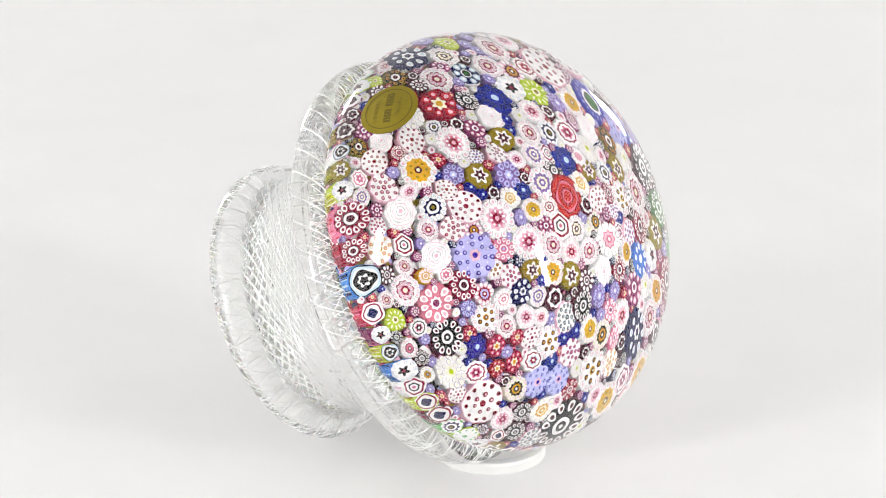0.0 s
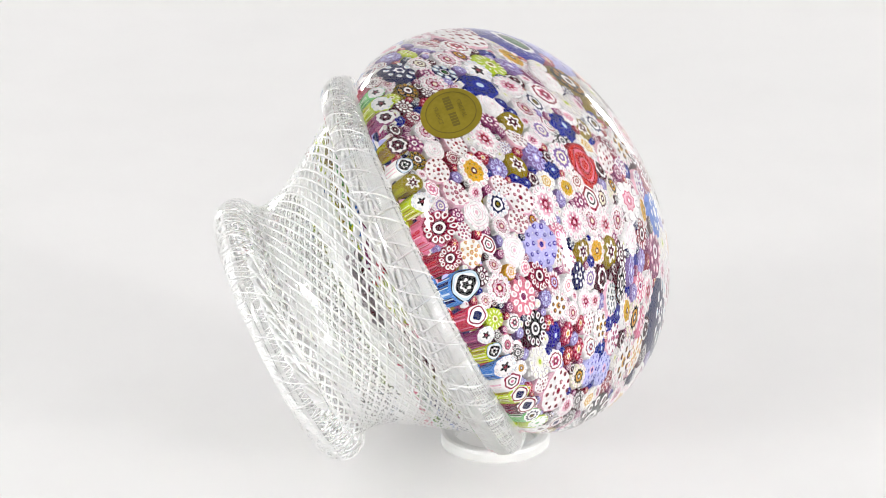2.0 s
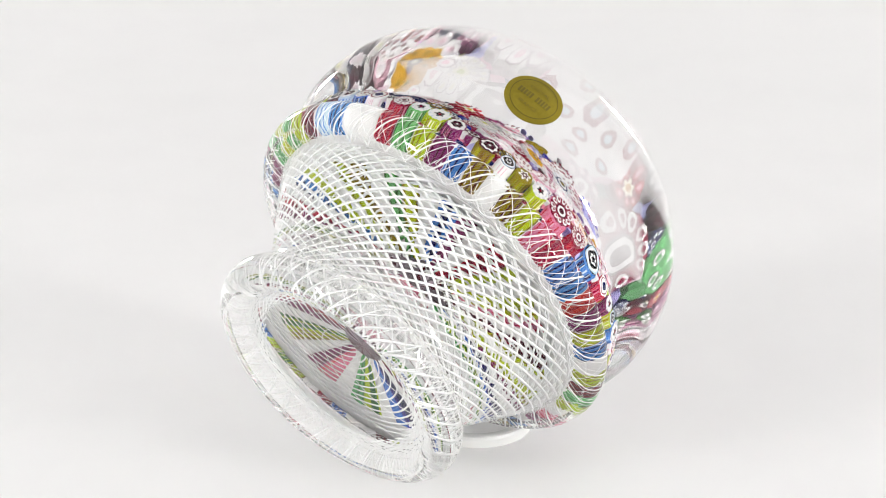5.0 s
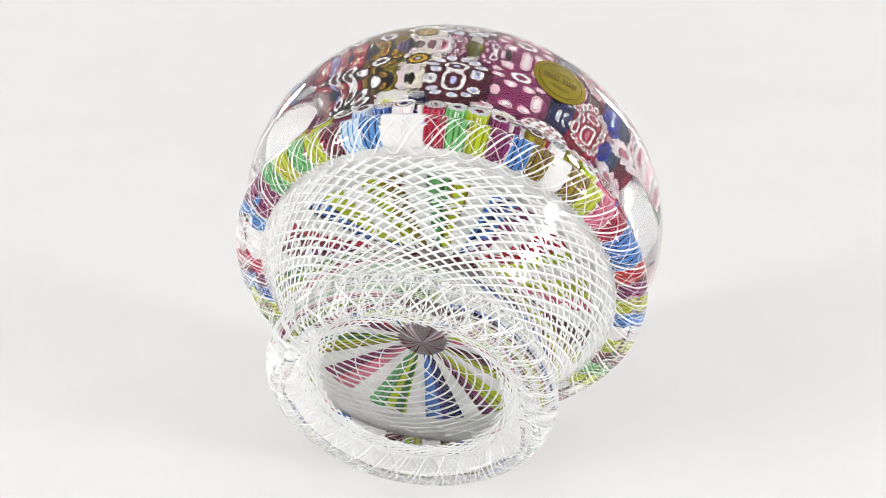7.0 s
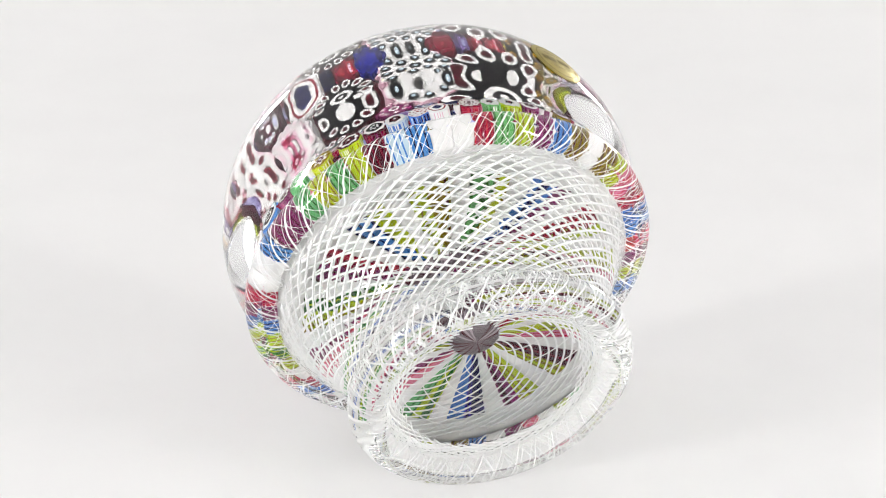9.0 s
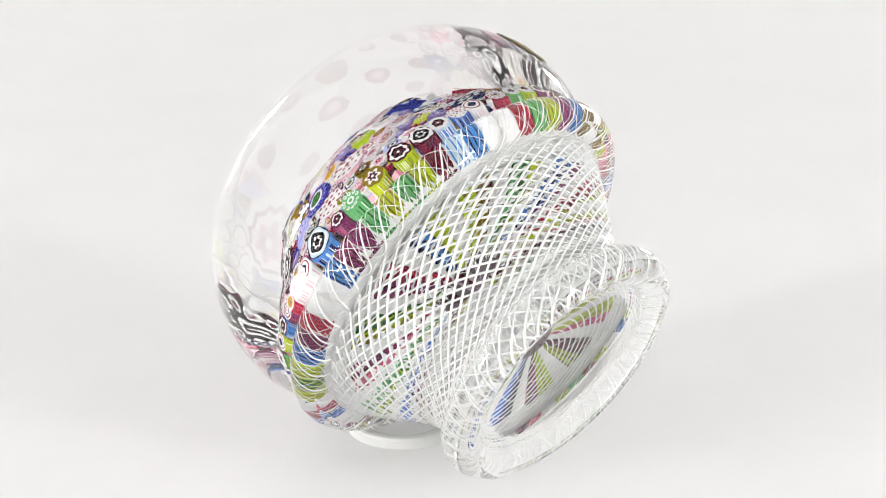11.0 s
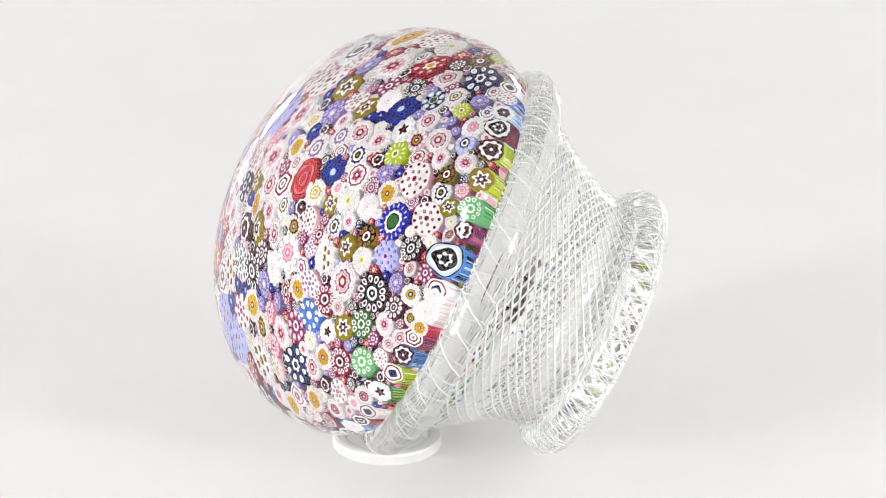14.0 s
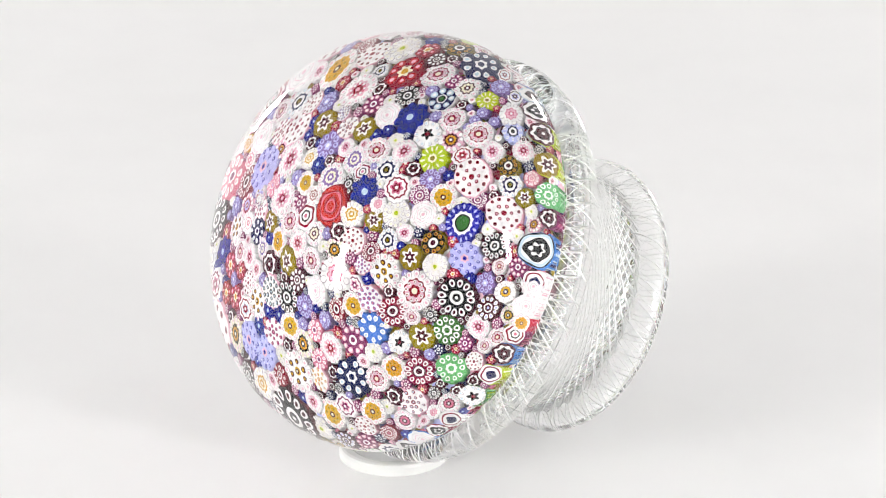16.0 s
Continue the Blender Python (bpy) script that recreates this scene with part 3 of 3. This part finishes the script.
def canes(root):
    rng = random.Random(7)
    meshes = {k: cane_mesh("cane", r, p, lobes=l, lobe=a) for k, (r, p, l, a) in RECIPES.items()}
    placed = [(x, y, r, k) for k, x, y, r in LANDMARKS]
    n = len(STAVES)
    rim = []

    def side_of(a):
        main = STAVES[int((a % (2 * math.pi)) / (2 * math.pi) * n) % n]
        return main, SHADES.get(main, "maroon"), LIGHTS.get(main, "white")

    def add_rim(x, y, r, kind, whole):
        a = math.atan2(y, x)
        q = RIM_R - r * 0.66
        x, y = q * math.cos(a), q * math.sin(a)
        rings, petals, lobes, amp = RECIPES[kind]
        if not whole:
            rings = [(1, side_of(a)[0], 0, 0), (0.86, "white", 9, 0.06)] + [k for k in rings[1:] if k[0] < 0.8]
            petals = [p for p in petals if p[1] + p[2] < 0.9]
        rim.append((x, y, r, cane_mesh("cane", rings, petals, depth=(carpet(q) + 0.20) / r, lobes=lobes, lobe=0.03, side=side_of(a), slant=0.85, SEG=84), a))
        placed.append((x, y, r, None))

    for x, y, r, kind in [c for c in placed if math.hypot(c[0], c[1]) > 0.74]:
        placed.remove((x, y, r, kind))
        add_rim(x, y, r, kind, True)
    for i in range(2 * n):  # the row along the rim, each cut aslant to face outwards
        a = math.pi * (i + 0.5) / n
        r = math.pi * RIM_R / n * rng.uniform(0.95, 1.25)
        x, y = (RIM_R - r * 0.66) * math.cos(a), (RIM_R - r * 0.66) * math.sin(a)
        if all(math.hypot(x - px, y - py) > (r + pr) * 0.78 for px, py, pr, _ in placed):
            add_rim(x, y, r, rng.choice(["agate", "white_star", "red_floret", "white_eye", "mint_floret", "white_rose", "maroon_star", "navy_cog", "white_star", "target", "agate"]), False)
    sizes = [0.055] * 40 + [0.046] * 260 + [0.040] * 700 + [0.032] * 1100 + [0.023] * 1500 + [0.015] * 1700
    for size in sizes:
        for _ in range(14):
            q = RIM_R * math.sqrt(rng.random())
            a = rng.uniform(0, 2 * math.pi)
            r = size * rng.uniform(0.88, 1.1)
            if q > RIM_R - r * 1.05:
                continue
            x, y = q * math.cos(a), q * math.sin(a)
            if all((x - px) ** 2 + (y - py) ** 2 > ((r + pr) * 0.86) ** 2 for px, py, pr, _ in placed):
                kind = rng.choice(COMMON if r > 0.03 else ["white_cog", "mauve_dots", "mauve_dots", "red_drop", "red_drop", "cream_cog", "purple_tuft", "blue_tuft", "mauve_dots", "navy_dots", "black_floret", "maroon_star"])
                if r > 0.07:
                    kind = rng.choice(["red_floret", "dotted", "lavender_dots", "pink_daisy", "pink_rosette", "black_floret"])
                placed.append((x, y, r, kind))
                break
    rest = bpy.data.meshes.new("small_cane")
    bm = bmesh.new()
    mats = list(ENAMEL.values())
    order = sorted((c for c in placed if c[3]), key=lambda c: -c[2])
    for x, y, r, me, a in rim:
        slant = Matrix.Identity(4)
        slant[2][0] = -0.85
        m = Matrix.Translation((x, y, carpet(math.hypot(x, y)) + 0.004)) @ Matrix.Rotation(a, 4, "Z") @ Matrix.Rotation(0.22, 4, "Y") @ slant @ Matrix.Diagonal((r, r, r, 1))
        me.transform(m)
        part("cane", me, root, BODY)
    for i, (x, y, r, kind) in enumerate(order):
        z = carpet(math.hypot(x, y)) + rng.uniform(-0.004, 0.003)
        slope = 2 * (TOP_S - RIM_S) / RIM_R ** 2
        normal = Vector((slope * x + rng.uniform(-0.11, 0.11), slope * y + rng.uniform(-0.11, 0.11), 1)).normalized()
        turn = normal.to_track_quat("Z", "Y").to_matrix().to_4x4() @ Matrix.Rotation(rng.uniform(0, 6.28), 4, "Z")
        m = Matrix.Translation((x, y, z)) @ turn @ Matrix.Diagonal((r * rng.uniform(1.06, 1.2), r * rng.uniform(1.0, 1.14), r, 1))
        if i < 240:
            part("cane", meshes[kind], root, BODY @ m)
        else:
            me = meshes[kind]
            base = len(bm.verts)
            vs = [bm.verts.new(m @ v.co) for v in me.vertices]
            for p in me.polygons:
                f = bm.faces.new([vs[j] for j in p.vertices])
                f.material_index = mats.index(me.materials[p.material_index])
    bm.to_mesh(rest)
    bm.free()
    for m in mats:
        rest.materials.append(m)
    tagged(part("small_cane", rest, root, BODY), kind="stuff")
    # the white bed below, and the coloured staves round its side and under it
    prof = [(carpet(q) - 0.026, q) for q in np.linspace(0.0, RIM_R - 0.03, 16)] + [(FLOOR_S + 0.005, RIM_R - 0.03), (APEX_S + 0.03, 0.0)]
    bv, bf = lathe(prof, 64)
    under = [0 if min(bv[j][2] for j in f) > FLOOR_S + 0.004 or len({round(bv[j][2], 4) for j in f}) > 1 and max(bv[j][2] for j in f) > FLOOR_S + 0.02 else 1 for f in bf]
    part("bed", mesh_of("bed", bv, bf, [CRUSHED, ENAMEL["white"]], under), root, BODY, "crushed cane ends on a white enamel bed")
    knob = [(APEX_S - 0.115, 0.0), (APEX_S - 0.11, 0.06), (APEX_S - 0.085, 0.105), (APEX_S - 0.05, 0.125), (APEX_S + 0.02, 0.13), (APEX_S + 0.03, 0.0)]
    kv, kf = lathe(knob, 48)
    tint = [rng.choice([0, 0, 0, 0, 0, 0, 0, 1, 2]) for _ in range(48)]
    part("knob", mesh_of("knob", kv, kf, [KNOB, ENAMEL["ash"], ENAMEL["maroon"]], [tint[k % 48] for k in range(len(kf))]), root, BODY, "dusky mauve knob where the threads meet")
    for i, colour in enumerate(STAVES):
        a0, a1 = 2 * math.pi * i / n, 2 * math.pi * (i + 0.96) / n
        dark = SHADES.get(colour, "maroon")
        verts, faces, index = [], [], []
        wide = 13
        for section in ([(RIM_R - 0.09, FLOOR_S - 0.004), (RIM_R - 0.045, FLOOR_S), (RIM_R - 0.022, FLOOR_S + 0.015), (RIM_R - 0.035, FLOOR_S + 0.05), (RIM_R - 0.05, FLOOR_S + 0.08)],):
            base = len(verts)
            for r, s in section:
                for j in range(wide):
                    a = a0 + (a1 - a0) * j / (wide - 1)
                    bulge = (0.010 * math.sin(math.pi * j / (wide - 1)) + 0.003 * (j % 2)) * min(1, r * 1.5)
                    flat = r < RIM_R - 0.05
                    q = r if flat else r + bulge
                    verts.append((q * math.cos(a), q * math.sin(a), s - (bulge if flat else 0)))
            for k in range(len(section) - 1):
                for j in range(wide - 1):
                    b = base + k * wide + j
                    faces.append((b, b + 1, b + wide + 1, b + wide))
                    index.append(1 if (j * 5 + i) % 7 < 2 else 0)
        part("stave", mesh_of("stave", verts, faces, [ENAMEL[colour], ENAMEL[dark]], index), root, BODY)


def stripes(root):
    """The ends of the canes drawn together under the bed, with white between them."""
    pairs = [("mint", "lime"), ("sky", "magenta"), ("crimson", "lime"), ("lime", "pink"), ("maroon", "lime"), ("lime", "magenta"), ("navy", "sky"), ("green", "mint"), ("pink", "magenta"), ("lime", "green"), ("magenta", "crimson"), ("sky", "lime"), ("lime", "olive")]
    n = len(pairs) * 2
    wide = 17
    rng = random.Random(3)
    for i in range(n):
        a0, a1 = 2 * math.pi * (i + (0.36 if i % 2 else 0.02)) / n, 2 * math.pi * (i + (1.34 if i % 2 == 0 else 0.98)) / n
        first, second = pairs[i // 2] if i % 2 == 0 else ("white", "white")
        streak = [rng.random() < 0.28 for _ in range(wide)]
        verts, faces, index = [], [], []
        section = [(0.09, APEX_S - 0.034), (0.2, APEX_S - 0.026), (0.35, APEX_S - 0.010), (0.48, APEX_S + 0.005), (0.61, APEX_S + 0.022)]
        for r, s in section:
            for j in range(wide):
                a = a0 + (a1 - a0) * j / (wide - 1)
                verts.append((r * math.cos(a), r * math.sin(a), s - 0.05 * r * math.sin(math.pi * j / (wide - 1)) ** 0.7 / 2))
        for k in range(len(section) - 1):
            for j in range(wide - 1):
                b = k * wide + j
                faces.append((b, b + 1, b + wide + 1, b + wide))
                index.append((2 if streak[j] else 0) + (1 if j > 8 else 0))
        tints = [first, second, SHADES.get(first, first), SHADES.get(second, second)]
        part("stripe", mesh_of("stripe", verts, faces, [ENAMEL[k] for k in tints], index), root, BODY)


# ---- gold label on the dome ----
LABEL_A, LABEL_V, LABEL_SIZE = radians(33.9), radians(9.7), 0.142


def label(root):
    s, r = dome_point(LABEL_V)
    c = Vector((r * math.cos(LABEL_A), r * math.sin(LABEL_A), s))
    n = Vector((r ** (DOME_P - 1) * math.cos(LABEL_A), r ** (DOME_P - 1) * math.sin(LABEL_A), ((s - DOME_S) / DOME_H) ** (DOME_P - 1) / DOME_H)).normalized()
    up = (Vector((0, 0, 1)) - n * n.z).normalized()
    right = up.cross(n)

    def lay(x, y, lift):
        p = c + right * x + up * y
        for _ in range(4):
            z = p.z - DOME_S
            h = (math.hypot(p.x, p.y) ** DOME_P + abs(z / DOME_H) ** DOME_P) ** (-1 / DOME_P) if z > 0 else (math.hypot(p.x, p.y) ** 2 + (z / TUCK_H) ** 2) ** -0.5
            p = Vector((p.x * h, p.y * h, DOME_S + z * h))
        return p + n * lift

    def sheet(rows, lift, thick):
        """rows of equal length of (x, y), laid on the glass as a thin closed sheet."""
        m = len(rows[0])
        top = [lay(x, y, lift + thick) for row in rows for x, y in row]
        low = [lay(x, y, lift) for row in rows for x, y in row]
        faces = [(i * m + j, i * m + j + 1, i * m + m + j + 1, i * m + m + j) for i in range(len(rows) - 1) for j in range(m - 1)]
        k = len(top)
        return top + low, faces + [tuple(k + v for v in reversed(f)) for f in faces]

    disc = [[(LABEL_SIZE * q * math.cos(a), LABEL_SIZE * q * math.sin(a)) for a in np.linspace(0, 2 * math.pi, 49)] for q in np.linspace(0.001, 1, 8)]
    foil = part("gold_label", mesh_of("gold_label", *sheet(disc, 0.002, 0.004), [GOLD]), root, BODY, "round gold foil label with raised lettering")
    rings = [[(LABEL_SIZE * q * math.cos(a), LABEL_SIZE * q * math.sin(a)) for a in np.linspace(0, 2 * math.pi, 61)] for q in (0.80, 0.825)]
    part("border_line", mesh_of("border_line", *sheet(rings, 0.0065, 0.002), [GOLD_DARK]), foil)
    for x0, x1, y0, y1, k in ((-0.62, -0.05, -0.10, 0.14, 5), (0.07, 0.62, -0.10, 0.14, 5)):
        for i in range(k):
            a, b = x0 + (x1 - x0) * i / k, x0 + (x1 - x0) * (i + 0.72) / k
            part("bar", mesh_of("bar", *sheet([[(LABEL_SIZE * a, LABEL_SIZE * y), (LABEL_SIZE * b, LABEL_SIZE * y)] for y in (y0, y1)], 0.0065, 0.002), [GOLD_DARK]), foil)
    for word, y in (("CRISTAL", 0.36), ("FRANCE", -0.42)):
        cu = bpy.data.curves.new("lettering", "FONT")
        cu.body, cu.align_x, cu.align_y, cu.size, cu.resolution_u = word, "CENTER", "CENTER", 1.0, 2
        tmp = new("lettering", cu)
        me = bpy.data.meshes.new_from_object(tmp.evaluated_get(bpy.context.evaluated_depsgraph_get()))
        bpy.data.objects.remove(tmp)
        k = LABEL_SIZE * 0.2
        for v in me.vertices:
            v.co = lay(v.co.x * k, v.co.y * k + y * LABEL_SIZE, 0.0085)
        me.materials.append(GOLD_DARK)
        part("lettering", me, foil)


def paperweight():
    root = tagged(new("paperweight"), "footed crystal paperweight with millefiori carpet and white latticino pedestal, lying tilted", "paperweight")
    glass_body(root)
    label(root)
    coils(root)
    threads(root)
    canes(root)
    stripes(root)
    return root


def rest_ring():
    """The low plastic ring in which the collar's lowest point lies."""
    ro, ri, h = 0.262 * U, 0.195 * U, 0.056 * U
    e = 0.018 * U
    prof = [(0, ri), (0, ro), (h - e, ro), (h - 0.3 * e, ro - 0.3 * e), (h, ro - e), (h, ri + e), (h - 0.3 * e, ri + 0.3 * e), (h - e, ri)]
    v, f = lathe(prof, 96, True)
    x = 0.262 * U
    me = mesh_of("rest_ring", [(a + x, b, c) for a, b, c in v], f, [RING], smooth=False)
    return tagged(new("rest_ring", me), "low milky white plastic ring under the paperweight's collar", "ring")


sweep()
tent()
for az, dist, el, hh, ww, lit in ((-56, 0.62, 13, 0.18, 0.042, BAR), (56, 0.62, 13, 0.18, 0.042, BAR), (-152, 0.75, 4, 0.12, 0.06, BACK_BAR), (152, 0.75, 4, 0.12, 0.06, BACK_BAR)):
    lamp_bar(az, dist, el, hh, ww, lit)
WEIGHT = paperweight()
STAND = rest_ring()


def motions():
    """One slow, even turn about the upright line through the table's middle."""
    rows = [(t, Matrix.Rotation(radians(-24.52 + 14.663 * t), 4, "Z")) for t in range(17)]
    walk(WEIGHT, rows)
    walk(STAND, rows)


motions()
